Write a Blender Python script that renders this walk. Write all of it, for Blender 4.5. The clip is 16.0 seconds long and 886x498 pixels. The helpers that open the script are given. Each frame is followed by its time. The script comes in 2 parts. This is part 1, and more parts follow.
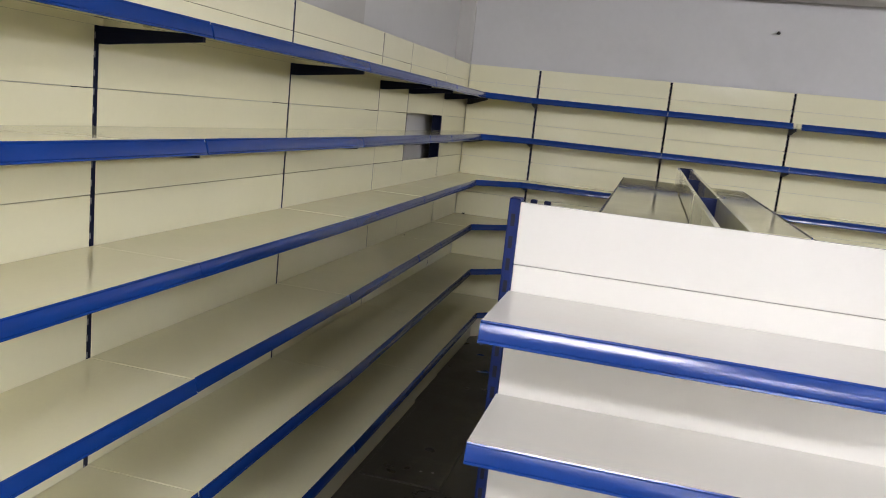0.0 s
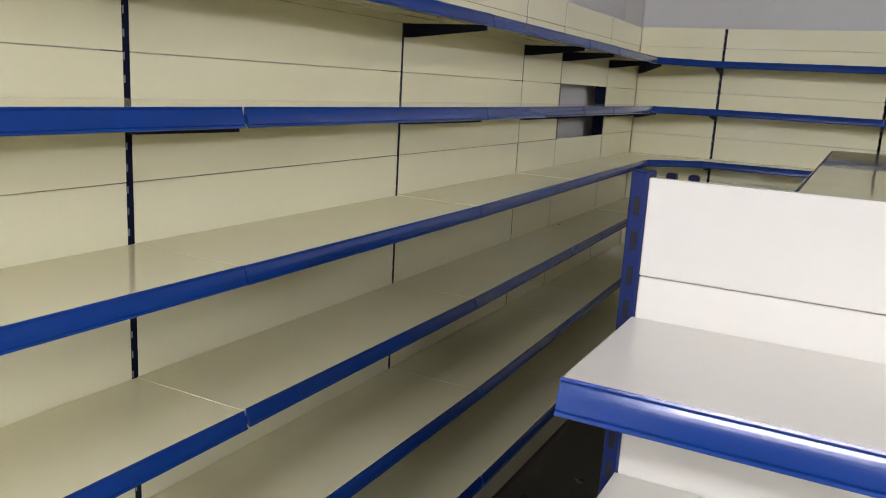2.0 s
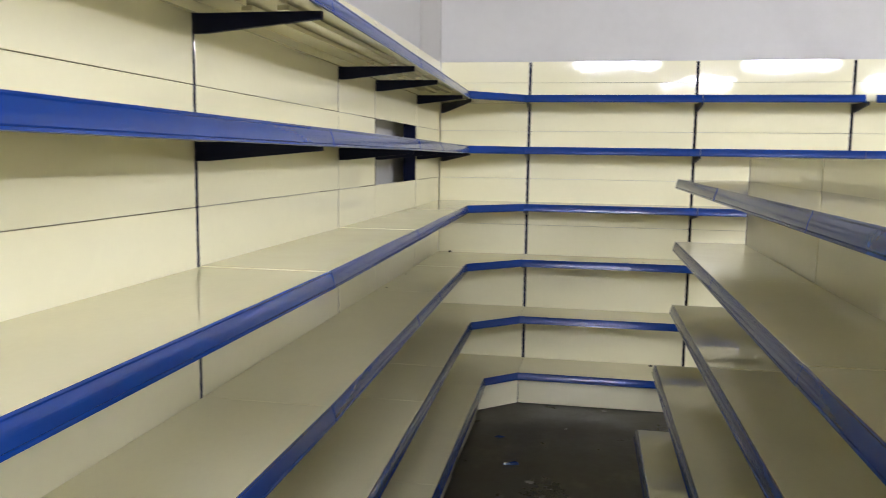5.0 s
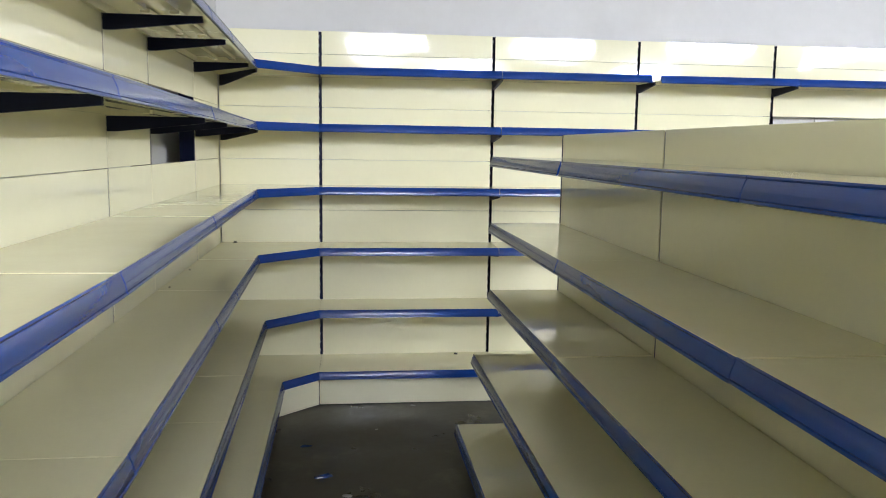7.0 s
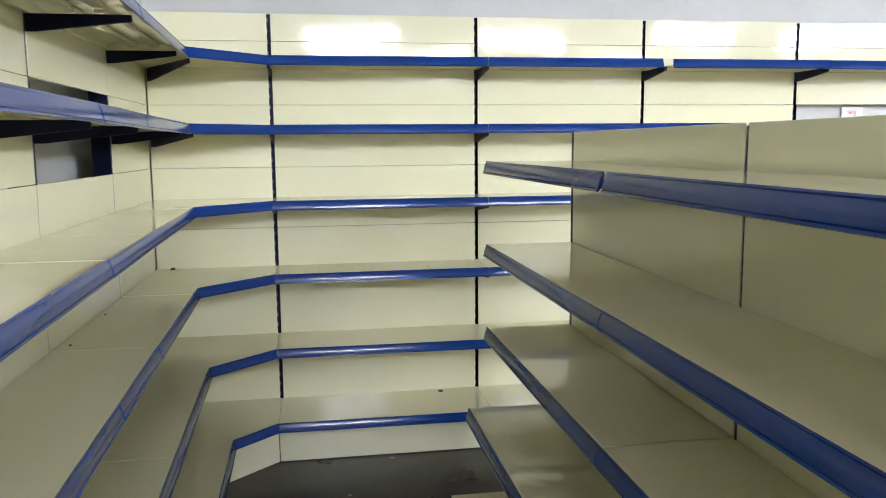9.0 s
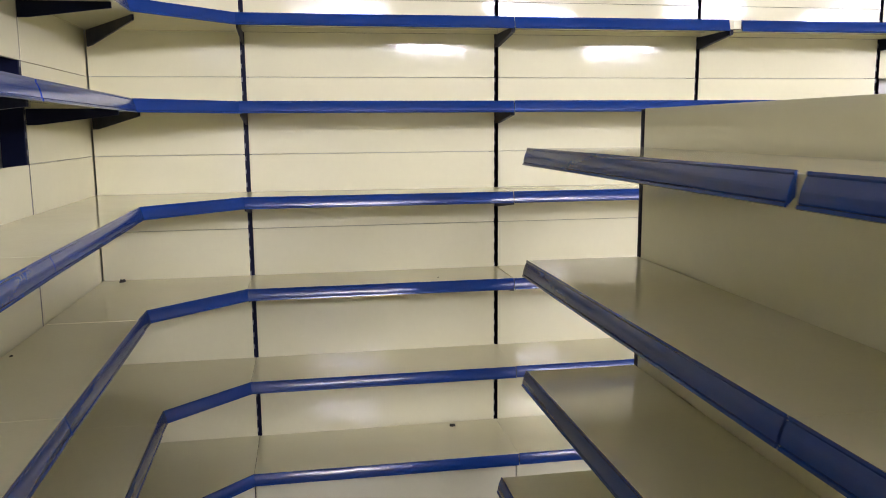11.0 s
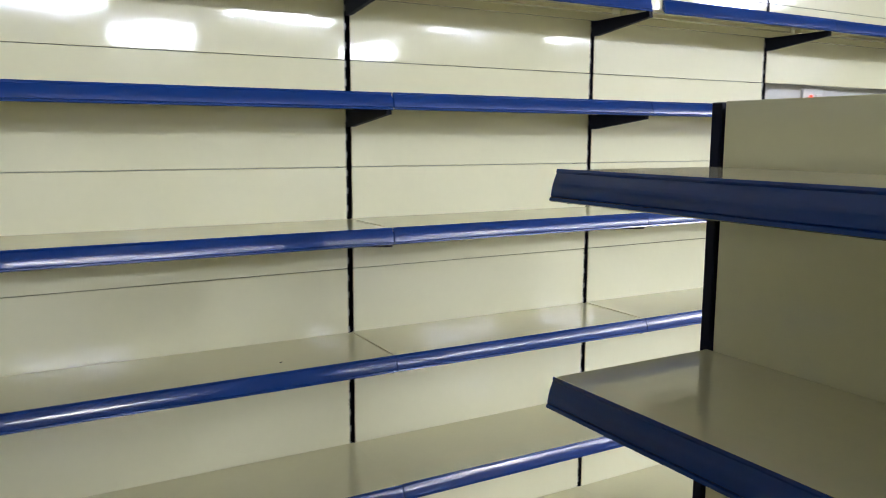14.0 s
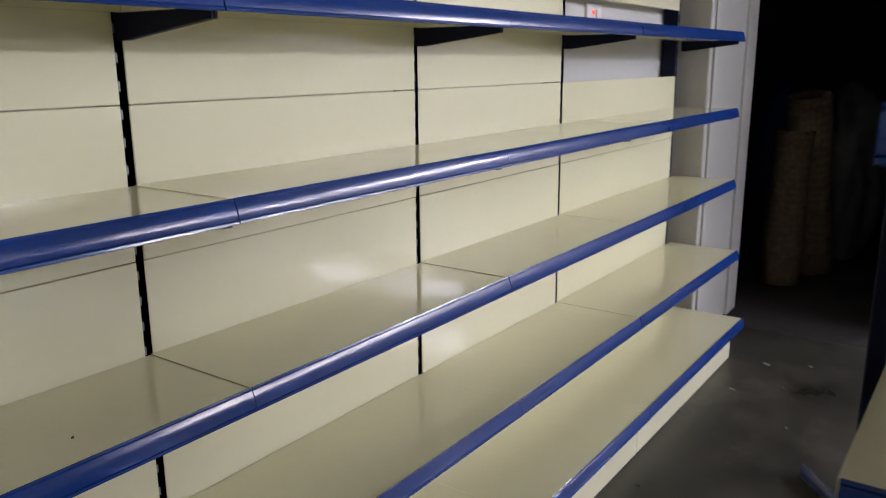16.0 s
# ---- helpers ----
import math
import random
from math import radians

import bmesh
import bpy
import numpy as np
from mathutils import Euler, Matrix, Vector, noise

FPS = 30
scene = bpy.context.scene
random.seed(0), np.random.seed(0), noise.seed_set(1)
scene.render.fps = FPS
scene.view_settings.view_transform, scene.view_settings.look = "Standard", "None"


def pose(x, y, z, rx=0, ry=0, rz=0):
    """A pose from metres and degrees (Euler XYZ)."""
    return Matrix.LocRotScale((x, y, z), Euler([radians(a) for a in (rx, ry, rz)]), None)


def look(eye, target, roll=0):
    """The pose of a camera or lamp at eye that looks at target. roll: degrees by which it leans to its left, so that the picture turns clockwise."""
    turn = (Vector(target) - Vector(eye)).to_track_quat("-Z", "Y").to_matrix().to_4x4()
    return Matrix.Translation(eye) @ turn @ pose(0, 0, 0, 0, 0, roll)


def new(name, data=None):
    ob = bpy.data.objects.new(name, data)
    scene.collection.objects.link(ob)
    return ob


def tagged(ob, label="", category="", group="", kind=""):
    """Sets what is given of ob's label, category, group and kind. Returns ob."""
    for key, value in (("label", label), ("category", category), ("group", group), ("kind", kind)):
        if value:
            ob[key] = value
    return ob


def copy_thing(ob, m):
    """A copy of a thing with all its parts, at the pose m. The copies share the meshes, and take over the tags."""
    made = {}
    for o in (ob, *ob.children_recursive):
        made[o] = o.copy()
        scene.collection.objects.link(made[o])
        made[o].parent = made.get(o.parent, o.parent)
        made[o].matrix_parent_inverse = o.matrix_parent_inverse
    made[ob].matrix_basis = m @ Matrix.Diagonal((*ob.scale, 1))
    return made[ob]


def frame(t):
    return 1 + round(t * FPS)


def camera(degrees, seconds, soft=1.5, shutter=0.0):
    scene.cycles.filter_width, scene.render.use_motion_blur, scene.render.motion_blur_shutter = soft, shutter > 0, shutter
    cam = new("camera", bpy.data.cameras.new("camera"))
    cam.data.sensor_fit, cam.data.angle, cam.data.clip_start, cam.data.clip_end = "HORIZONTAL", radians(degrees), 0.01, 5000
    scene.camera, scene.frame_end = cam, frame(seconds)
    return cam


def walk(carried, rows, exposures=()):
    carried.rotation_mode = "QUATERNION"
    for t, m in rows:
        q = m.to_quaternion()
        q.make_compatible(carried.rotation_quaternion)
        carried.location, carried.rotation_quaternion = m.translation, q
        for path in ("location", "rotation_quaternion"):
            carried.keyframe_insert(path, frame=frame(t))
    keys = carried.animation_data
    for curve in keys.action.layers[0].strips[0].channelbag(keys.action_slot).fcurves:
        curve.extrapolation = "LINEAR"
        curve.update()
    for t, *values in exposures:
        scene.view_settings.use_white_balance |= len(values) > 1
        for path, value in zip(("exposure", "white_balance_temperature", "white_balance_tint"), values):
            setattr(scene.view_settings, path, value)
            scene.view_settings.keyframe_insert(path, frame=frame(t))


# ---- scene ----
cam = camera(58.9, 16.0, soft=0.95, shutter=0.45)
PATH = [
    (0, (1.482, 0.043, 1.666), (1.005, 1.955, 1.32), 6.0),
    (0.5, (1.559, 0.209, 1.652), (0.963, 2.087, 1.308), 4.9),
    (1, (1.586, 0.381, 1.638), (0.846, 2.202, 1.268), 4.1),
    (1.5, (1.513, 0.549, 1.637), (0.671, 2.319, 1.239), 3.3),
    (2, (1.477, 0.656, 1.599), (0.568, 2.389, 1.185), 3.2),
    (2.5, (1.483, 0.82, 1.562), (0.487, 2.507, 1.164), 3.7),
    (3, (1.464, 0.968, 1.553), (0.387, 2.617, 1.2), 3.6),
    (3.5, (1.318, 1.043, 1.538), (0.311, 2.742, 1.228), 2.8),
    (4, (1.147, 1.111, 1.523), (0.344, 2.917, 1.221), 2.1),
    (4.5, (1.057, 1.185, 1.498), (0.474, 3.079, 1.227), 1.4),
    (5, (0.932, 1.316, 1.467), (0.575, 3.269, 1.232), 0.8),
    (7.5, (0.732, 1.823, 1.413), (1.003, 3.788, 1.153), 0.7),
    (8, (0.74, 1.995, 1.421), (1.016, 3.958, 1.161), 0.4),
    (8.5, (0.75, 2.17, 1.43), (1.034, 4.133, 1.17), 0.0),
    (9, (0.763, 2.394, 1.434), (1.076, 4.351, 1.171), -0.5),
    (11.5, (0.793, 3.273, 1.425), (1.138, 5.219, 1.117), -0.5),
    (12, (0.758, 3.442, 1.421), (1.185, 5.376, 1.142), -0.3),
    (12.5, (0.7, 3.58, 1.417), (1.25, 5.478, 1.11), 0.4),
    (13, (0.705, 3.75, 1.414), (1.332, 5.621, 1.085), 0.7),
    (13.5, (0.729, 3.956, 1.42), (1.486, 5.782, 1.117), 0.4),
    (14, (0.688, 4.187, 1.42), (1.664, 5.909, 1.137), 0.2),
    (14.5, (0.683, 4.391, 1.426), (1.826, 6.008, 1.141), -0.3),
    (15, (0.74, 4.596, 1.418), (2.011, 6.11, 1.114), -0.6),
    (15.5, (0.737, 4.786, 1.408), (2.205, 6.092, 1.035), -0.8),
    (16, (0.715, 4.95, 1.407), (2.299, 6.079, 0.943), -0.4),
]
EXPOSURES = [(0.0, -0.9, 6350, 14), (1.5, -0.95, 6350, 14), (3.5, -0.7, 6450, 13), (5.0, -0.08, 6300, 13), (7.5, 0.12, 6000, 9), (9.0, 0.1, 6000, 9), (11.3, -0.1, 6350, 20),
             (13.4, -0.25, 6350, 20), (14.0, -0.4, 5950, 9), (16.0, -0.7, 6100, 17)]
walk(cam, [(t, look(eye, target, roll)) for t, eye, target, roll in PATH], EXPOSURES)

# ---- world and lamps ----
world = bpy.data.worlds.new("world")
scene.world = world
world.use_nodes = True
world.node_tree.nodes["Background"].inputs[0].default_value = (0.02, 0.022, 0.028, 1)
world.node_tree.nodes["Background"].inputs[1].default_value = 0.2
scene.view_settings.exposure = 0.0

CEIL = 3.06
# the shop is lit by surface-mounted battens alone; their wrap-round diffusers send light sideways as well as down
LAMPS = [(1.3, -1.7, 0), (3.8, -1.4, 0), (6.1, -0.8, 0), (3.0, -5.0, 0), (6.6, -5.0, 0), (8.2, -0.9, 90), (8.2, 0.6, 90), (8.2, 2.0, 90)]
LAMP_W, LAMP_L, LAMP_GLOW = 0.3, 1.2, 165.0



# ---- materials ----
def material(name, colour, rough=0.5, metal=0.0, var=0.06, scale=3.0, fine=60.0, bump=0.02, coat=0.0, wear=None, wear_amount=0.0, rough_var=0.1, wear_scale=4.0, spec=0.5, warp=0.0):
    m = bpy.data.materials.new(name)
    m.use_nodes = True
    nt = m.node_tree
    n, lk = nt.nodes, nt.links
    p = n["Principled BSDF"]
    tc = n.new("ShaderNodeTexCoord")
    oi = n.new("ShaderNodeObjectInfo")
    off = n.new("ShaderNodeVectorMath")
    off.operation = "MULTIPLY_ADD"
    lk.new(oi.outputs["Random"], off.inputs[0])
    off.inputs[1].default_value = (37, 23, 11)
    lk.new(tc.outputs["Object"], off.inputs[2])
    big, small = n.new("ShaderNodeTexNoise"), n.new("ShaderNodeTexNoise")
    for t, s, d in ((big, scale, 4), (small, fine, 3)):
        lk.new(off.outputs[0], t.inputs["Vector"])
        t.inputs["Scale"].default_value, t.inputs["Detail"].default_value = s, d
    mix = n.new("ShaderNodeMix")
    mix.data_type = "RGBA"
    mix.inputs[6].default_value = (*[c * (1 - var) for c in colour], 1)
    mix.inputs[7].default_value = (*[min(1, c * (1 + var)) for c in colour], 1)
    add = n.new("ShaderNodeMath")
    add.operation = "MULTIPLY_ADD"
    lk.new(small.outputs["Fac"], add.inputs[0])
    add.inputs[1].default_value = 0.35
    lk.new(big.outputs["Fac"], add.inputs[2])
    sub = n.new("ShaderNodeMapRange")
    sub.inputs[1].default_value, sub.inputs[2].default_value = 0.4, 0.95
    lk.new(add.outputs[0], sub.inputs[0])
    lk.new(sub.outputs[0], mix.inputs[0])
    out = mix.outputs[2]
    if wear:
        w = n.new("ShaderNodeTexNoise")
        w.inputs["Scale"].default_value, w.inputs["Detail"].default_value, w.inputs["Roughness"].default_value = wear_scale, 7, 0.65
        lk.new(off.outputs[0], w.inputs["Vector"])
        r = n.new("ShaderNodeMapRange")
        r.inputs[1].default_value, r.inputs[2].default_value = 0.56, 0.72
        r.inputs[4].default_value = wear_amount
        lk.new(w.outputs["Fac"], r.inputs[0])
        mw = n.new("ShaderNodeMix")
        mw.data_type = "RGBA"
        lk.new(r.outputs[0], mw.inputs[0])
        lk.new(out, mw.inputs[6])
        mw.inputs[7].default_value = (*wear, 1)
        out = mw.outputs[2]
    lk.new(out, p.inputs["Base Color"])
    rr = n.new("ShaderNodeMapRange")
    rr.inputs[3].default_value, rr.inputs[4].default_value = max(0.03, rough - rough_var), rough + rough_var
    lk.new(sub.outputs[0], rr.inputs[0])
    lk.new(rr.outputs[0], p.inputs["Roughness"])
    p.inputs["Metallic"].default_value = metal
    p.inputs["Specular IOR Level"].default_value = spec
    p.inputs["Coat Weight"].default_value = coat
    p.inputs["Coat Roughness"].default_value = 0.12
    b = n.new("ShaderNodeBump")
    b.inputs["Strength"].default_value, b.inputs["Distance"].default_value = bump, 0.01
    lk.new(add.outputs[0], b.inputs["Height"])
    if warp:
        # sheet metal is never quite flat: broad, shallow dents bend what it mirrors
        dent = n.new("ShaderNodeTexNoise")
        dent.inputs["Scale"].default_value, dent.inputs["Detail"].default_value, dent.inputs["Roughness"].default_value = 3.5, 2, 0.45
        lk.new(off.outputs[0], dent.inputs["Vector"])
        wb = n.new("ShaderNodeBump")
        wb.inputs["Strength"].default_value, wb.inputs["Distance"].default_value = 1.0, warp
        lk.new(dent.outputs["Fac"], wb.inputs["Height"])
        lk.new(wb.outputs[0], b.inputs["Normal"])
    lk.new(b.outputs[0], p.inputs["Normal"])
    return m


CREAM = material("cream_enamel", (0.82, 0.785, 0.54), 0.06, var=0.03, scale=1.6, fine=45, bump=0.006, rough_var=0.02, wear=(0.52, 0.48, 0.36), wear_amount=0.03, wear_scale=2.2, warp=0.0022, spec=0.7)
SHELF = material("cream_shelf_enamel", (0.80, 0.76, 0.51), 0.065, var=0.035, scale=2.2, fine=70, bump=0.006, rough_var=0.035, wear=(0.46, 0.42, 0.31), wear_amount=0.06, wear_scale=3.0, warp=0.0011, spec=0.75)
WHITE = material("white_enamel", (0.71, 0.685, 0.60), 0.16, var=0.02, scale=1.8, fine=60, bump=0.012, rough_var=0.04)
BLUE = material("blue_plastic", (0.005, 0.036, 0.195), 0.18, var=0.08, scale=5, fine=120, bump=0.012, rough_var=0.04, wear=(0.03, 0.09, 0.38), wear_amount=0.06, wear_scale=9, spec=0.65)
NAVY = material("navy_steel", (0.003, 0.005, 0.022), 0.45, var=0.15, scale=6, fine=90, bump=0.03, spec=0.15)
POST = material("blue_steel", (0.003, 0.013, 0.085), 0.42, var=0.12, scale=6, fine=90, bump=0.03, spec=0.3)
SLOT = material("slot_dark", (0.004, 0.004, 0.008), 0.8, bump=0.0)
# pale tone of the lit wall as it shows through upright slots
SLOT_PALE = material("slot_lit_wall", (0.30, 0.30, 0.29), 0.45, metal=0.4, bump=0.02)
PLASTER = material("painted_plaster", (0.63, 0.62, 0.585), 0.75, var=0.05, scale=1.1, fine=22, bump=0.12, wear=(0.54, 0.53, 0.49), wear_amount=0.35, wear_scale=1.5)
GLOSSWALL = material("white_gloss_paint", (0.50, 0.485, 0.435), 0.45, var=0.04, scale=1.5, fine=25, bump=0.06)
# the dark base colour stands for the store room's lack of light
SHADEWALL = material("store_room_shade", (0.16, 0.155, 0.15), 0.9, var=0.2, scale=1.5, fine=18, bump=0.15)
# grey chosen to weaken fill light from surfaces out of view
HALLWALL = material("low_bounce_grey", (0.24, 0.23, 0.22), 0.8, var=0.08, scale=1.2, fine=20, bump=0.1)
CEILING = material("ceiling_paint", (0.62, 0.61, 0.59), 0.85, var=0.04, scale=1.2, fine=25, bump=0.08)
CONCRETE = material("worn_concrete", (0.046, 0.041, 0.031), 0.38, var=0.5, scale=3.4, fine=30, bump=0.1, wear=(0.13, 0.115, 0.085), wear_amount=0.75, rough_var=0.16, wear_scale=2.3)
# concrete with the store room's shade in its colour
STOREFLOOR = material("shaded_store_concrete", (0.045, 0.04, 0.036), 0.85, var=0.35, scale=2.6, fine=26, bump=0.15, spec=0.12)
JUTE = material("woven_jute", (0.16, 0.12, 0.075), 0.9, var=0.35, scale=30, fine=160, bump=0.5)
PLASTIC = material("white_plastic", (0.75, 0.74, 0.72), 0.35, var=0.02)
PAPER = material("scrap_paper", (0.34, 0.33, 0.31), 0.8, var=0.1)
DIRT = material("dark_scrap", (0.03, 0.027, 0.02), 0.8, var=0.2)
BAG = material("grey_plastic_sheet", (0.12, 0.12, 0.125), 0.45, var=0.2, scale=9, bump=0.3)
BLUEBAG = material("blue_tarpaulin", (0.015, 0.03, 0.16), 0.5, var=0.25, scale=9, bump=0.3)


def glow(name, colour, strength):
    m = bpy.data.materials.new(name)
    m.use_nodes = True
    p = m.node_tree.nodes["Principled BSDF"]
    p.inputs["Base Color"].default_value = (*colour, 1)
    p.inputs["Emission Color"].default_value = (*colour, 1)
    p.inputs["Emission Strength"].default_value = strength
    return m


DIFFUSER = glow("lit_diffuser", (0.92, 0.92, 1.0), LAMP_GLOW)
REDLED = glow("red_indicator", (1.0, 0.06, 0.02), 3)


# ---- mesh helpers ----
def box(bm, x0, x1, y0, y1, z0, z1, bevel=0.0):
    vs = [bm.verts.new((x, y, z)) for x in (x0, x1) for y in (y0, y1) for z in (z0, z1)]
    fs = [bm.faces.new([vs[i] for i in f]) for f in ((0, 1, 3, 2), (4, 6, 7, 5), (0, 4, 5, 1), (2, 3, 7, 6), (0, 2, 6, 4), (1, 5, 7, 3))]
    if bevel:
        es = list({e for f in fs for e in f.edges})
        bmesh.ops.bevel(bm, geom=es, offset=bevel, segments=1, affect="EDGES")
    return bm


def prism(bm, profile, a, b, profile_b=None):
    """A profile of (out, up) points swept from a to b; out is to the right of the way from a to b."""
    a, b = Vector(a), Vector(b)
    way = (b - a).normalized()
    out = way.cross(Vector((0, 0, 1))).normalized()
    rings = [[bm.verts.new(p + out * u + Vector((0, 0, v))) for u, v in prof] for p, prof in ((a, profile), (b, profile_b or profile))]
    k = len(profile)
    for i in range(k):
        j = (i + 1) % k
        bm.faces.new((rings[0][i], rings[0][j], rings[1][j], rings[1][i]))
    bm.faces.new(rings[0][::-1])
    bm.faces.new(rings[1])
    return bm


def slab(bm, outline, z0, z1):
    lo = [bm.verts.new((x, y, z0)) for x, y in outline]
    hi = [bm.verts.new((x, y, z1)) for x, y in outline]
    k = len(outline)
    for i in range(k):
        j = (i + 1) % k
        bm.faces.new((lo[i], lo[j], hi[j], hi[i]))
    bm.faces.new(lo[::-1])
    bm.faces.new(hi)
    return bm


def mesh_of(name, bm, mat):
    bmesh.ops.recalc_face_normals(bm, faces=bm.faces)
    me = bpy.data.meshes.new(name)
    bm.to_mesh(me)
    bm.free()
    me.materials.append(mat)
    return me


def part(name, bm, mat, parent=None, label=""):
    ob = new(name, mesh_of(name, bm, mat))
    if parent:
        ob.parent = parent
    if label:
        ob["label"] = label
    return ob


def structure(name, bm, mat, label, category):
    return tagged(part(name, bm, mat), label, category, kind="structure")


def empty(name, m, label, category, group=""):
    e = new(name)
    e.empty_display_size = 0.1
    e.matrix_world = m
    return tagged(e, label, category, group)


# ---- structure ----
XW, YW = -0.14, 6.322
X_END, Y_END, SOUTH = 5.27, 5.2, -8.0
structure("floor", box(bmesh.new(), -0.4, 4.945, SOUTH - 0.2, 10.6, -0.12, 0), CONCRETE, "dark worn concrete floor with stains and dust", "floor")
structure("floor_hall", box(bmesh.new(), 4.945, 10.6, SOUTH - 0.2, Y_END, -0.12, 0), CONCRETE, "dark worn concrete floor with stains and dust", "floor")
# this dark slab begins at the floor's shadow line
structure("floor_store", box(bmesh.new(), 4.945, 10.6, Y_END, 10.6, -0.12, -0.004), STOREFLOOR, "store room floor, coloured dark for the shade beyond the opening", "floor")
structure("wall_west", box(bmesh.new(), XW - 0.2, XW, SOUTH, YW, 0, CEIL), PLASTER, "grey-white painted plaster wall behind the shelving", "wall")
structure("wall_north", box(bmesh.new(), XW - 0.2, 4.52, YW, YW + 0.2, 0, CEIL), PLASTER, "grey-white painted plaster wall behind the shelving", "wall")
# assumed hall walls out of view, greyed to limit bounced light
structure("wall_south", box(bmesh.new(), XW, 9.2, SOUTH - 0.2, SOUTH, 0, CEIL), HALLWALL, "unseen plain wall, greyed to cut the light it bounces back", "wall")
structure("wall_east", box(bmesh.new(), 9.0, 9.2, SOUTH, Y_END, 0, CEIL), HALLWALL, "unseen plain wall, greyed to cut the light it bounces back", "wall")
# unseen partition, added to block lamp light from the store room
structure("wall_partition", box(bmesh.new(), X_END, 10.4, Y_END, Y_END + 0.15, 0, CEIL), HALLWALL, "unseen partition added to keep light out of the store room", "wall")
# store room surfaces: the gloom in there is part of their colour
structure("wall_store_east", box(bmesh.new(), 10.4, 10.6, Y_END, 10.6, 0, CEIL), SHADEWALL, "store room wall, its lack of light put into a dark colour", "wall")
structure("wall_store_north", box(bmesh.new(), 4.52, 10.4, 10.4, 10.6, 0, CEIL), SHADEWALL, "store room wall, its lack of light put into a dark colour", "wall")
structure("wall_store_west", box(bmesh.new(), 4.32, 4.52, YW + 0.2, 10.6, 0, CEIL), SHADEWALL, "store room wall, its lack of light put into a dark colour", "wall")
structure("ceiling", box(bmesh.new(), -0.4, 5.2, SOUTH - 0.2, 10.6, CEIL, CEIL + 0.15), CEILING, "flat off-white painted ceiling", "ceiling")
structure("ceiling_hall", box(bmesh.new(), 5.2, 10.6, SOUTH - 0.2, Y_END, CEIL, CEIL + 0.15), CEILING, "flat off-white painted ceiling", "ceiling")
structure("ceiling_store", box(bmesh.new(), 5.2, 10.6, Y_END, 10.6, CEIL, CEIL + 0.15), SHADEWALL, "store room ceiling, its lack of light put into a dark colour", "ceiling")

bm = box(bmesh.new(), 4.52, X_END, 6.12, YW + 0.2, 0, CEIL, 0.006)
box(bm, 4.56, 4.60, 6.108, 6.119, 0, CEIL, 0.003)
box(bm, 5.10, X_END - 0.004, 6.105, 6.119, 0, CEIL, 0.003)
structure("pillar", bm, GLOSSWALL, "white painted pillar with raised edge strips", "pillar")
structure("trim", box(bmesh.new(), XW + 0.001, -0.012, YW - 0.05, YW - 0.001, 0.0, CEIL, 0.004), GLOSSWALL, "white painted pipe casing in the wall corner", "trim")
structure("trim_west", box(bmesh.new(), XW + 0.001, -0.075, 0.9, 4.06, 0.0, CEIL, 0.004), GLOSSWALL, "white gloss painted wall facing above the shelving", "trim")
structure("beam", box(bmesh.new(), XW + 0.001, 4.519, 6.02, YW - 0.0505, 2.68, CEIL - 0.001, 0.004), PLASTER, "grey plastered beam along the wall under the ceiling", "beam")
# unseen lintel, added to narrow the light entering the store room
structure("lintel", box(bmesh.new(), X_END + 0.001, X_END + 0.2, Y_END + 0.151, 6.9, 2.05, CEIL - 0.001), SHADEWALL, "unseen dark lintel added to hold light back from the store room", "lintel")

# ---- ceiling lamps ----
first = None
for lx, ly, turn in LAMPS:
    if first is None:
        first = empty("ceiling_light", pose(lx, ly, CEIL), "white batten ceiling light with a wrap-round diffuser, switched on", "ceiling light", "ceiling lights")
        hl, hw = LAMP_L / 2, LAMP_W / 2
        part("housing", box(bmesh.new(), -hl, hl, -hw * 0.8, hw * 0.8, -0.045, -0.001, 0.004), PLASTIC, first)
        profile = [(hw * math.cos(a), -0.047 - 0.13 * math.sin(a)) for a in [math.pi * k / 10 for k in range(11)]]
        part("diffuser", prism(bmesh.new(), profile, (-hl + 0.022, 0, 0), (hl - 0.022, 0, 0)), DIFFUSER, first, "glowing white diffuser")
        for sx in (-1, 1):
            part("end_cap", box(bmesh.new(), *sorted((sx * hl, sx * (hl - 0.02))), -hw - 0.003, hw + 0.003, -0.181, -0.046, 0.004), PLASTIC, first, "white plastic end cap")
    else:
        copy_thing(first, pose(lx, ly, CEIL, 0, 0, turn))

# ---- shelving ----
# a moulded price rail: a lip over the shelf's edge, a bulging face, and a grooved foot
RAIL = [(0, 0.002), (0.003, 0.003), (0.0045, 0.0), (0.0036, -0.003)]
RAIL += [(0.0042 + 0.0085 * k / 7 + 0.0014 * math.sin(math.pi * k / 7), -0.0036 - 0.0284 * k / 7) for k in range(8)]
RAIL += [(0.0116, -0.0335), (0.0142, -0.0345), (0.0152, -0.0385), (0.0125, -0.040), (0.001, -0.028)]
rng = random.Random(4)


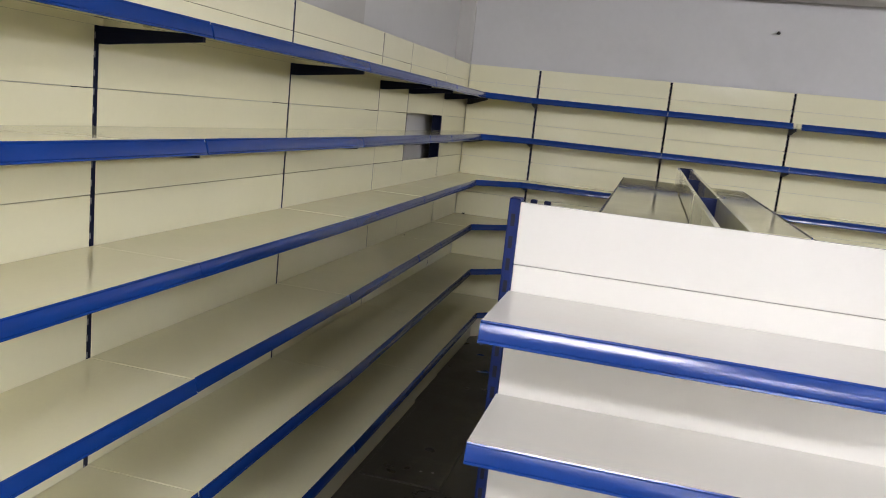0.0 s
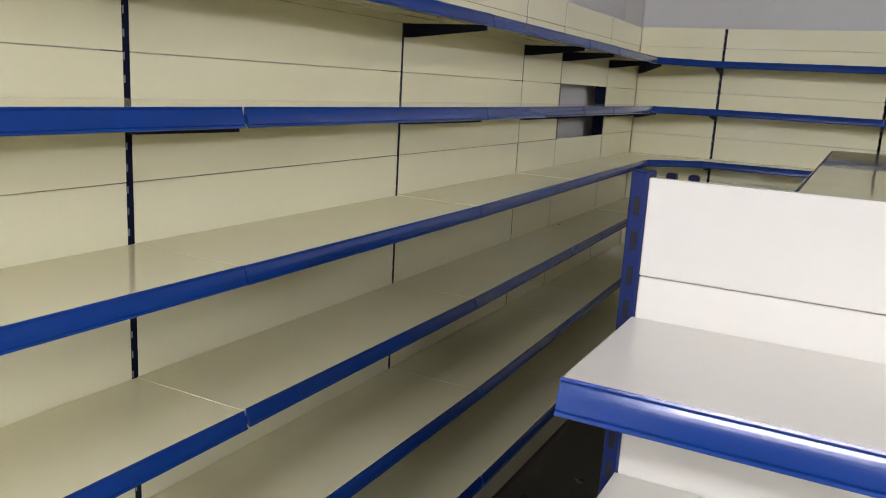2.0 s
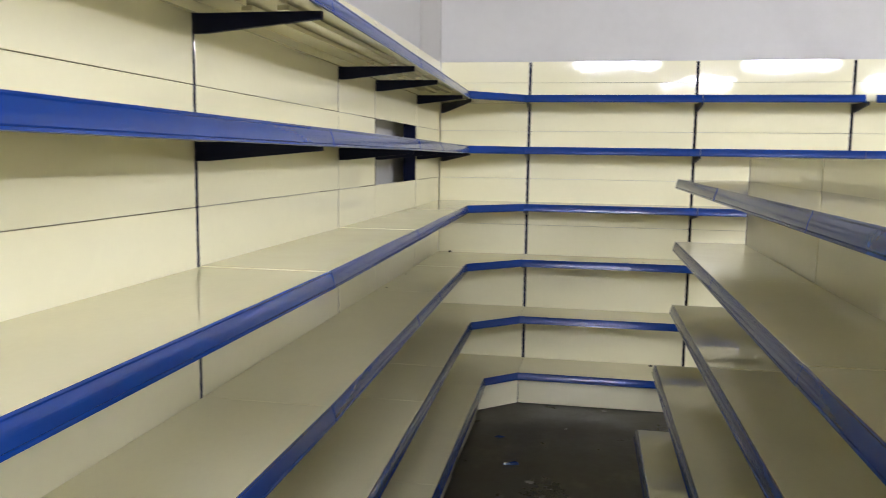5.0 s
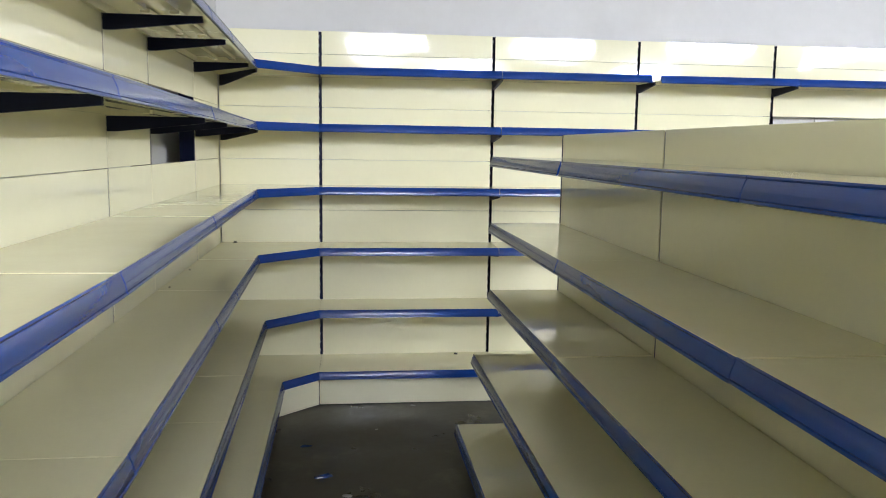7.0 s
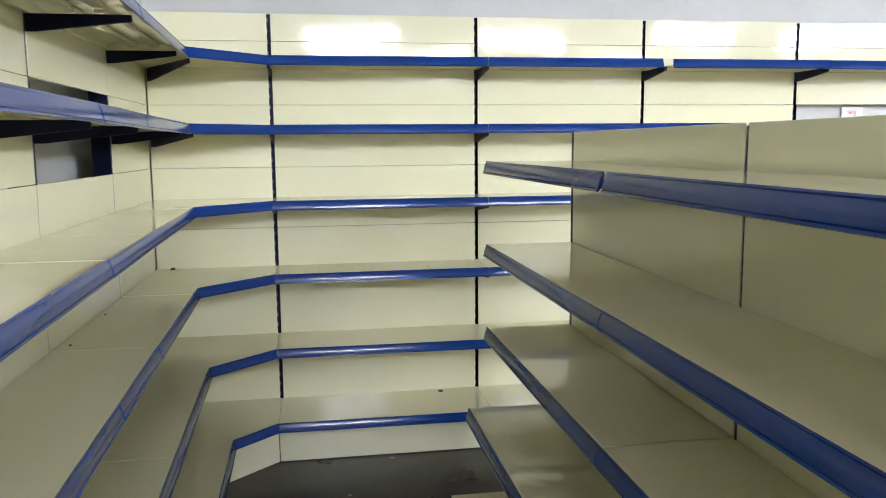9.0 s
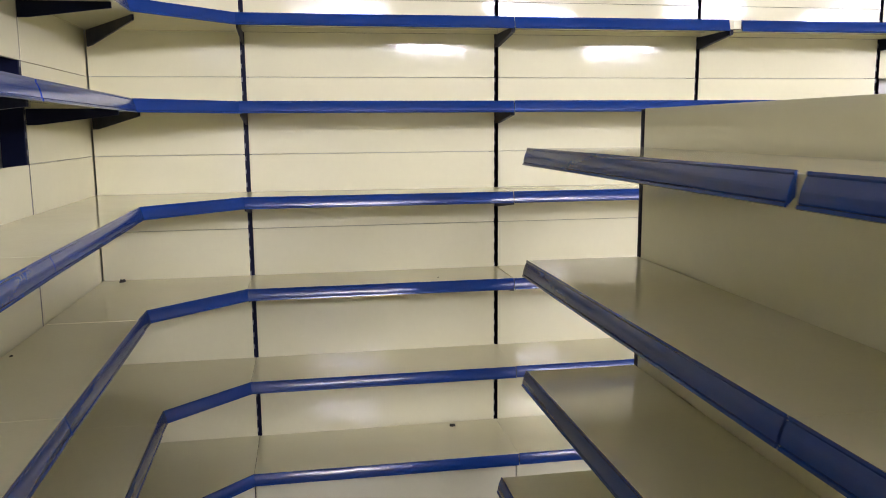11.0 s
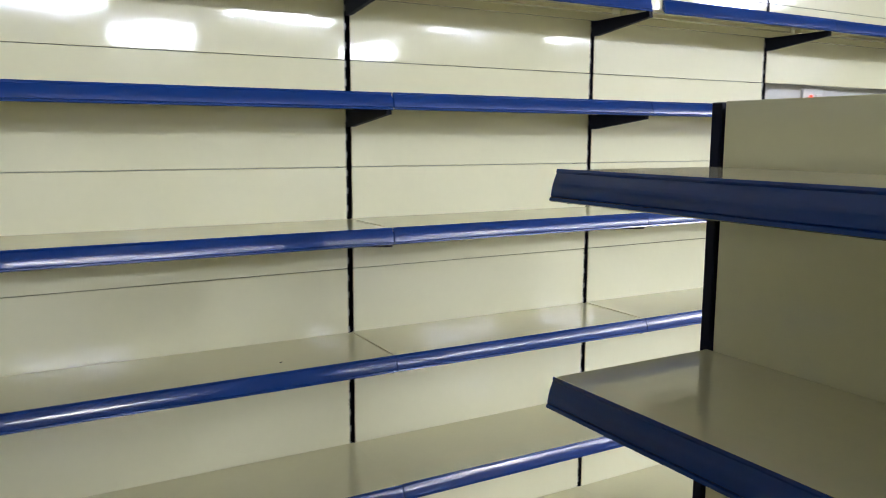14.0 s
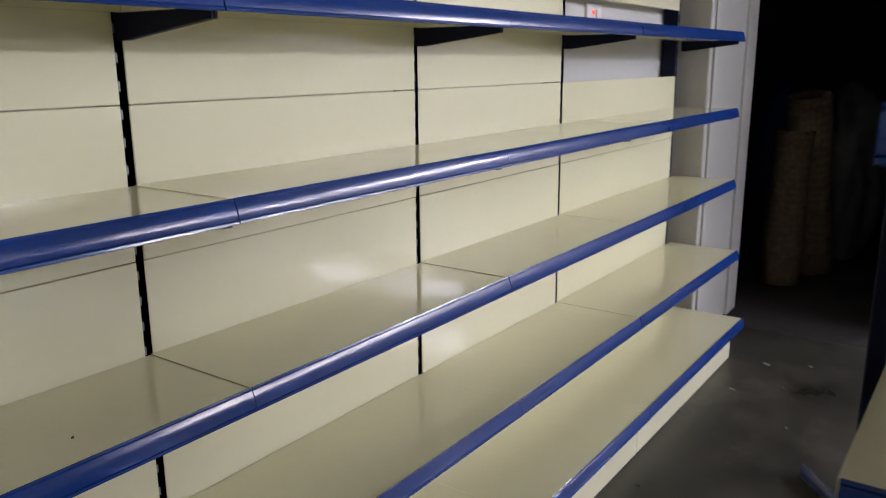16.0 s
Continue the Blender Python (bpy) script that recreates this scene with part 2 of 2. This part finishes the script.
def shelf_part(parent, x0, x1, depth, z, mat, stiff=False, cut=(0, 0), ragged=0.0025, depth_low=None, drop=0.078):
    """A steel shelf from x0 to x1 in its bay, with its rail and brackets; y points out of the wall."""
    low = depth if depth_low is None else depth_low
    tray, tray_low = ([(0.004, 0), (d - 0.0015, 0), (d, -0.0015), (d, -0.03), (d - 0.013, -0.03), (d - 0.013, -0.006), (0.017, -0.006), (0.017, -0.03), (0.004, -0.03)] for d in (depth, low))
    sag = rng.uniform(-0.0015, 0.0015)
    sh = part("shelf", prism(bmesh.new(), tray, (x1 - 0.001, 0, z + sag), (x0 + 0.001, 0, z - sag), tray_low), mat, parent)
    if stiff:
        for y in (0.4, 0.7):
            part("stiffener", box(bmesh.new(), x0 + 0.03, x1 - 0.03, low * y - 0.014, low * y + 0.014, z - 0.022, z - 0.0085), mat, sh)
    a, b = x1 - rng.uniform(0.001, ragged) - cut[1], x0 + rng.uniform(0.001, ragged) + cut[0]
    da, db, oa, ob = (rng.uniform(-0.0009, 0.0009) for _ in range(4))
    part("price_rail", prism(bmesh.new(), RAIL, (a, depth + 0.0022 + oa, z + da), (b, low + 0.0022 + ob, z + db)), BLUE, sh, "blue plastic price rail")
    for x, d in ((x0 + 0.004, low), (x1 - 0.004, depth)):
        pts = [(0.002, z - 0.0315), (0.002, z - drop), (0.03, z - drop), (d * 0.96, z - 0.034 - 0.2 * drop), (d * 0.96, z - 0.0315)]
        bm = bmesh.new()
        lo = [bm.verts.new((x - 0.0025, u, v)) for u, v in pts]
        hi = [bm.verts.new((x + 0.0025, u, v)) for u, v in pts]
        for i in range(5):
            j = (i + 1) % 5
            bm.faces.new((lo[i], lo[j], hi[j], hi[i]))
        bm.faces.new(lo[::-1])
        bm.faces.new(hi)
        part("bracket", bm, NAVY, sh, "navy steel bracket")
    return sh


def upright_part(parent, x, top, mat, back=-0.07, front=-0.002, slots=True, foot=0.0):
    bm = box(bmesh.new(), x - 0.015, x + 0.015, back, front, foot, top, 0.002)
    up = part("upright", bm, mat, parent)
    if slots:
        # pale tabs on the face imitate lit wall seen through slots
        bm = bmesh.new()
        k = 0
        while foot + 0.06 + 0.05 * k < top - 0.02:
            z = foot + 0.06 + 0.05 * k
            box(bm, x + 0.0045, x + 0.0085, front - 0.004, front + 0.0012, z, z + 0.017)
            k += 1
        part("slotted_strip", bm, SLOT_PALE, up, "row of pale tabs imitating lit wall behind the upright's slots")["kind"] = "stuff"
    return up


def panels(parent, w, joints, mat, skip=(), edge=0.0085, edge_high=None):
    for i, (z1, z0) in enumerate(zip(joints[:-1], joints[1:])):
        if i in skip:
            continue
        j = rng.uniform(-0.0012, 0.0012)
        part("back_panel", box(bmesh.new(), edge, w - (edge if edge_high is None else edge_high), -0.014 + j, j, z0 + 0.0009, z1 - 0.0009, 0.0013), mat, parent)


JOINTS = (2.05, 1.922, 1.628, 1.335, 1.046, 0.50, 0.05)
LEVELS = (1.825, 1.525, 1.19, 0.86, 0.525, 0.195)
BAY = "cream steel wall shelving bay with empty shelves and blue price rails"


def wall_bay(m, w, depths, label=BAY, skip=(), last=False, shelf_w=None, plinth=0.03, cut=(0, 0), depths_low=None, edges=(0.0085, 0.0085)):
    e = empty("wall_shelving_bay", m, label, "shelving", "wall shelving bays")
    panels(e, w, JOINTS, CREAM, skip, *edges)
    upright_part(e, 0.0, 2.045, NAVY)
    if last:
        upright_part(e, w, 2.045, NAVY)
    for z, d, dl in zip(LEVELS, depths, depths_low or depths):
        shelf_part(e, 0.0 if shelf_w is None else shelf_w, w, d, z, SHELF, stiff=z > 1.4, cut=cut if z > 1.7 else (0, 0), depth_low=dl, ragged=(0.0018 if 1.1 < z < 1.3 else 0.007) if depths_low else 0.0015)
    d = depths[-1]
    part("plinth", box(bmesh.new(), 0.002, w - 0.002, d - plinth - 0.012, d - plinth, 0.004, 0.163, 0.002), CREAM, e, "cream steel kick plate")
    return e


YB = 6.245
LEFT = (0.72, 1.905, 3.085, 4.19, 4.715, 5.555)


def left_depths(y):
    """The shelf fronts of the long run draw in towards the corner, and step out towards the floor."""
    f = max(0.0, y - 2.9) / 2.655
    d = 0.338 - 0.073 * f
    return (d, d, d, d + 0.003, d + 0.035, 0.41 - 0.03 * f)


for y0, y1 in zip(LEFT[:-1], LEFT[1:]):
    gap = y1 == 5.555
    wall_bay(pose(0, y1, 0, 0, 0, -90), y1 - y0, left_depths(y0), "cream steel wall shelving bay with one back panel missing" if gap else BAY, (2,) if gap else (), depths_low=left_depths(y1),
             edges=[{1.905: 0.0095, 3.085: 0.008}.get(y, 0.005) for y in (y1, y0)])
BACK = (0.562, 1.55, 2.415, 3.262, 4.43)
D_BACK = (0.275, 0.275, 0.275, 0.287, 0.325, 0.375)
for x0, x1 in zip(BACK[:-1], BACK[1:]):
    gap = x1 == 4.43
    wall_bay(pose(x1, YB, 0, 0, 0, 180), x1 - x0, D_BACK, "cream steel wall shelving bay with one back panel missing" if gap else BAY, (2,) if gap else (), last=True,
             shelf_w=-0.05 if gap else None, cut=(0, 0.03) if x0 == 2.415 else (0.02, 0) if x1 == 2.415 else (0, 0))

# corner unit with a slanted front
corner = empty("corner_shelving_unit", pose(0, 0, 0), "cream steel corner shelving unit with slanted blue-edged shelves", "shelving")
for z1, z0 in zip(JOINTS[:-1], JOINTS[1:]):
    part("back_panel", box(bmesh.new(), -0.014, 0, 5.559, YB - 0.005, z0 + 0.0009, z1 - 0.0009, 0.0013), CREAM, corner)
    part("back_panel", box(bmesh.new(), 0.004, 0.553, YB, YB + 0.014, z0 + 0.0009, z1 - 0.0009, 0.0013), CREAM, corner)
for z, d, db in zip(LEVELS, left_depths(5.555), D_BACK):
    cx = 0.562
    pa, pb = (d, YB - db - (cx - d) * 0.96), (cx, YB - db)
    sh = part("shelf", slab(bmesh.new(), [(0.004, YB - 0.004), (0.004, 5.557), (d, 5.557), pa, pb, (cx, YB - 0.004)], z - 0.03, z), SHELF, corner)
    part("price_rail", prism(bmesh.new(), RAIL, (d, 5.559, z), (*pa, z)), BLUE, sh, "blue plastic price rail")
    part("price_rail", prism(bmesh.new(), RAIL, (*pa, z), (*pb, z)), BLUE, sh, "blue plastic price rail")
    blade = [(0.0, -0.0315), (0.0, -0.09), (0.05, -0.09), (0.5, -0.05), (0.5, -0.0315)]
    bm = bmesh.new()
    way, side = Vector((0.5, -0.866, 0)), Vector((0.866, 0.5, 0)) * 0.003
    foot = Vector((0.012, YB - 0.012, z))
    lo, hi = ([bm.verts.new(foot + way * u + Vector((0, 0, v)) + q) for u, v in blade] for q in (-side, side))
    for i in range(5):
        bm.faces.new((lo[i], lo[(i + 1) % 5], hi[(i + 1) % 5], hi[i]))
    bm.faces.new(lo[::-1])
    bm.faces.new(hi)
    part("bracket", bm, NAVY, sh, "navy steel bracket")
pl = 0.03
part("plinth", slab(bmesh.new(), [(0.38 - pl, 5.557), (0.38 - pl, pa[1] + 0.01), (0.56, YB - 0.375 + pl), (0.56, YB - 0.363 + pl), (0.37 - pl, pa[1] + 0.02), (0.37 - pl, 5.557)], 0.004, 0.163), CREAM, corner, "cream steel kick plate")

# double-sided gondola down the middle
GX0, GX1, GTOP = 1.640, 1.728, 1.475
G_LEVELS = (1.376, 1.091, 0.80, 0.51, 0.19)
G_DEPTHS = (0.30, 0.30, 0.30, 0.365, 0.435)
G_JOINTS = (GTOP, 1.085, 0.505, 0.05)
GY = (1.80, 2.83, 3.905, 5.022)
for y0, y1 in zip(GY[:-1], GY[1:]):
    w = y1 - y0
    for side in (0, 1):
        m = pose(GX0, y0, 0, 0, 0, 90) if side == 0 else pose(GX1, y1, 0, 0, 0, -90)
        e = empty("gondola_shelving_bay", m, "cream double-sided gondola shelving bay with empty blue-edged shelves", "shelving", "gondola shelving bays")
        panels(e, w, G_JOINTS, CREAM, edge=0.0075)
        for z, d in zip(G_LEVELS, G_DEPTHS):
            shelf_part(e, 0.0, w, d, z, SHELF, ragged=0.0015 if z > 1.2 else 0.005, drop=0.052, cut=((0.01, 0) if y0 == 3.905 else (0, 0.01) if y1 == 3.905 else (0, 0)) if z > 1.2 else (0, 0))
        part("plinth", box(bmesh.new(), 0.002, w - 0.002, 0.38, 0.392, 0.004, 0.155, 0.002), CREAM, e, "cream steel kick plate")
for y in (1.815, 2.83, 3.905, 5.004):
    bm = box(bmesh.new(), GX0 + 0.003, GX1 - 0.003, y - 0.0065, y + 0.0065, 0, GTOP - 0.006, 0.002)
    u = tagged(part("gondola_upright", bm, POST), "blue steel upright between the gondola's panels", "upright", "gondola uprights")
bm = box(bmesh.new(), GX0 + 0.003, GX1 - 0.003, 5.0235, 5.043, 0, GTOP - 0.002, 0.002)
e = tagged(part("gondola_end_upright", bm, NAVY), "navy slotted steel upright closing the gondola", "upright")

# white end unit facing the entrance
EY, EX0, EX1, ETOP = 1.742, 1.222, 2.148, 1.488
end = empty("end_shelving_bay", pose(EX1, EY, 0, 0, 0, 180), "white steel end-of-aisle shelving bay with empty blue-edged shelves", "shelving")
W = EX1 - EX0
panels(end, W, (ETOP, 1.348, 1.04, 0.60, 0.05), WHITE, edge=0.0)
for z, d in zip((1.287, 1.047, 0.78, 0.50, 0.19), (0.295, 0.295, 0.30, 0.35, 0.40)):
    shelf_part(end, -0.004, W + 0.004, d, z, WHITE)
part("plinth", box(bmesh.new(), 0.002, W - 0.002, 0.36, 0.372, 0.004, 0.155, 0.002), WHITE, end, "white steel kick plate")
for x in (-0.013, W + 0.013):
    bm = box(bmesh.new(), x - 0.0122, x + 0.0122, -0.045, 0.002, 0, ETOP + 0.006, 0.002)
    up = part("upright", bm, POST, end, "blue slotted steel upright")
    bm = bmesh.new()
    for k in range(28):
        box(bm, x - 0.0045, x + 0.0045, -0.004, 0.0028, ETOP - 0.055 - 0.05 * k, ETOP - 0.028 - 0.05 * k)
    part("slotted_strip", bm, SLOT, up, "row of dark slots")["kind"] = "stuff"
for x in (W - 0.025, W - 0.055):
    part("clip", box(bmesh.new(), x - 0.007, x + 0.007, -0.032, -0.0165, ETOP - 0.0055, ETOP + 0.006, 0.002), NAVY, end, "dark steel clip")
part("top_beam", box(bmesh.new(), 0.0, W, -0.045, -0.016, ETOP - 0.03, ETOP - 0.006, 0.002), POST, end, "blue steel top beam")

# ---- store room things ----
def mat_roll(m, radius, length, label, turns=3):
    """A rolled woven mat standing on end, with the spiral of its layers at the top."""
    bm = bmesh.new()
    n, rows, rr = 28, 46, random.Random(int(radius * 1000))
    rings = []
    for i in range(rows + 1):
        z = length * i / rows
        r = radius * (1 + 0.05 * math.sin(z * 9 + radius * 40) + 0.03 * (i % 2) + rr.uniform(-0.015, 0.015))
        rings.append([bm.verts.new((r * (1 + 0.04 * math.sin(3 * a + z * 4)) * math.cos(a), r * math.sin(a) * 0.92, z)) for a in [2 * math.pi * k / n for k in range(n)]])
    for lo, hi in zip(rings[:-1], rings[1:]):
        for k in range(n):
            bm.faces.new((lo[k], lo[(k + 1) % n], hi[(k + 1) % n], hi[k]))
    for ring, z in ((rings[-1], length - 0.03), (rings[0], 0.02)):
        inner = [bm.verts.new((v.co.x * 0.75, v.co.y * 0.75, z)) for v in ring]
        for k in range(n):
            bm.faces.new((ring[k], ring[(k + 1) % n], inner[(k + 1) % n], inner[k]))
        bm.faces.new(inner)
    ob = part("mat_roll", bm, JUTE)
    ob.matrix_world = m
    return tagged(ob, label, "mat roll", "mat rolls")


mat_roll(pose(6.0, 6.02, 0.0), 0.125, 0.98, "brown woven jute mat rolled up and standing on end")
mat_roll(pose(6.36, 5.9, 0.03, -4, -10, 0), 0.14, 1.18, "brown woven jute mat roll leaning over another roll")


def sack(m, sx, sy, sz, mat, name, label, category, seed):
    bm = bmesh.new()
    bmesh.ops.create_icosphere(bm, subdivisions=4, radius=1.0)
    for v in bm.verts:
        p = v.co.copy()
        f = 1 + 0.18 * noise.noise(p * 1.8 + Vector((seed, 0, 0))) + 0.08 * noise.noise(p * 5 + Vector((0, seed, 0)))
        v.co = Vector((p.x * sx * f, p.y * sy * f, max(0.0, (p.z * f * 0.5 + 0.47) * sz)))
    for f in bm.faces:
        f.smooth = True
    ob = part(name, bm, mat)
    ob.matrix_world = m
    return tagged(ob, label, category)


sack(pose(6.95, 5.85, -0.004), 0.28, 0.24, 1.25, BAG, "sack", "tall crumpled grey plastic sack on the floor", "sack", 3)
sack(pose(6.62, 6.22, -0.004), 0.2, 0.2, 1.3, BLUEBAG, "tarpaulin", "crumpled dark blue tarpaulin bundle on the floor", "tarpaulin", 8)

# ---- small things ----
plate = empty("wall_socket", pose(3.65, YW, 1.585), "white plastic wall switch plate with a red light", "switch")
part("plate", box(bmesh.new(), -0.065, 0.065, -0.012, -0.0005, -0.04, 0.04, 0.003), PLASTIC, plate)
part("rocker", box(bmesh.new(), 0.012, 0.042, -0.018, -0.0125, -0.016, 0.016, 0.002), PLASTIC, plate)
part("indicator", box(bmesh.new(), -0.022, -0.006, -0.017, -0.0125, -0.004, 0.012, 0.002), REDLED, plate, "glowing red light")

bm = bmesh.new()
bmesh.ops.create_cone(bm, cap_ends=True, segments=10, radius1=0.004, radius2=0.004, depth=0.05, matrix=pose(2.236, YW - 0.022, 2.459, 90, 0, 20))
bmesh.ops.create_cone(bm, cap_ends=True, segments=12, radius1=0.013, radius2=0.008, depth=0.008, matrix=pose(2.236, YW - 0.048, 2.459, 90, 0, 20))
tagged(part("wall_nail", bm, DIRT), "dark steel nail in the plaster wall", "nail")


def scrap(name, x, y, z, size, mat, label, category, seed, flat=0.12):
    """A small crumpled scrap lying on a surface."""
    rr = random.Random(seed)
    bm = bmesh.new()
    n = 7
    lo = [bm.verts.new((size * rr.uniform(0.6, 1.1) * math.cos(2 * math.pi * k / n), 0.55 * size * rr.uniform(0.5, 1.1) * math.sin(2 * math.pi * k / n), 0)) for k in range(n)]
    hi = [bm.verts.new((v.co.x * 0.8, v.co.y * 0.8, size * flat * rr.uniform(0.6, 1.6))) for v in lo]
    mid = bm.verts.new((0, 0, size * flat * 1.3))
    for k in range(n):
        j = (k + 1) % n
        bm.faces.new((lo[k], lo[j], hi[j], hi[k]))
        bm.faces.new((hi[k], hi[j], mid))
    bm.faces.new(lo[::-1])
    ob = part(name, bm, mat)
    ob.matrix_world = pose(x, y, z + 0.0005, 0, 0, rr.uniform(0, 360))
    return tagged(ob, label, category)


scrap("plastic_scrap", 0.61, 4.95, 0, 0.055, BLUE, "torn blue plastic scrap on the concrete floor", "scrap", 1)
scrap("plastic_scrap", 0.52, 5.30, 0, 0.03, BLUE, "torn blue plastic scrap on the concrete floor", "scrap", 2)
for k, (x, y, sz) in enumerate([(4.45, 5.73, 0.022), (4.53, 5.55, 0.018), (4.06, 5.78, 0.015), (4.2, 5.6, 0.012), (1.07, 5.86, 0.02), (0.72, 4.75, 0.03), (0.86, 5.5, 0.012), (3.8, 5.5, 0.01)]):
    scrap("paper_scrap", x, y, 0, sz, PAPER, "small pale paper scrap on the concrete floor", "scrap", 20 + k)
for k, (x, y, z, sz) in enumerate([(0.085, 6.19, 0.86, 0.019), (0.04, 4.77, 0.86, 0.008), (0.03, 5.2, 0.86, 0.007), (1.35, 6.19, 0.195, 0.018), (1.27, 6.03, 0.86, 0.005)]):
    scrap("dirt_crumb", x, y, z + 0.002, sz, DIRT, "dark crumb of dirt on a cream shelf", "dirt", 40 + k, 0.4)
strip = prism(bmesh.new(), RAIL, (3.45, 5.37, 0.041), (3.27, 5.22, 0.041))
tagged(part("loose_price_rail", strip, BLUE), "loose piece of blue plastic rail on the floor", "price rail")
# a board laid over the concrete beside the long run
board = box(bmesh.new(), 0.405, 0.785, 3.225, 4.38, 0.0005, 0.009, 0.002)
tagged(part("floor_board", board, CONCRETE), "thin dark dusty board lying on the concrete floor", "board")
scrap("twig", 0.633, 3.604, 0.009, 0.035, DIRT, "small dark splinter on the dusty floor board", "splinter", 61, 0.2)
for k, (x, y) in enumerate([(0.66, 3.36), (0.715, 3.37)]):
    scrap("paper_scrap", x, y, 0.009, 0.009, PAPER, "small pale paper scrap on the dusty floor board", "scrap", 70 + k)
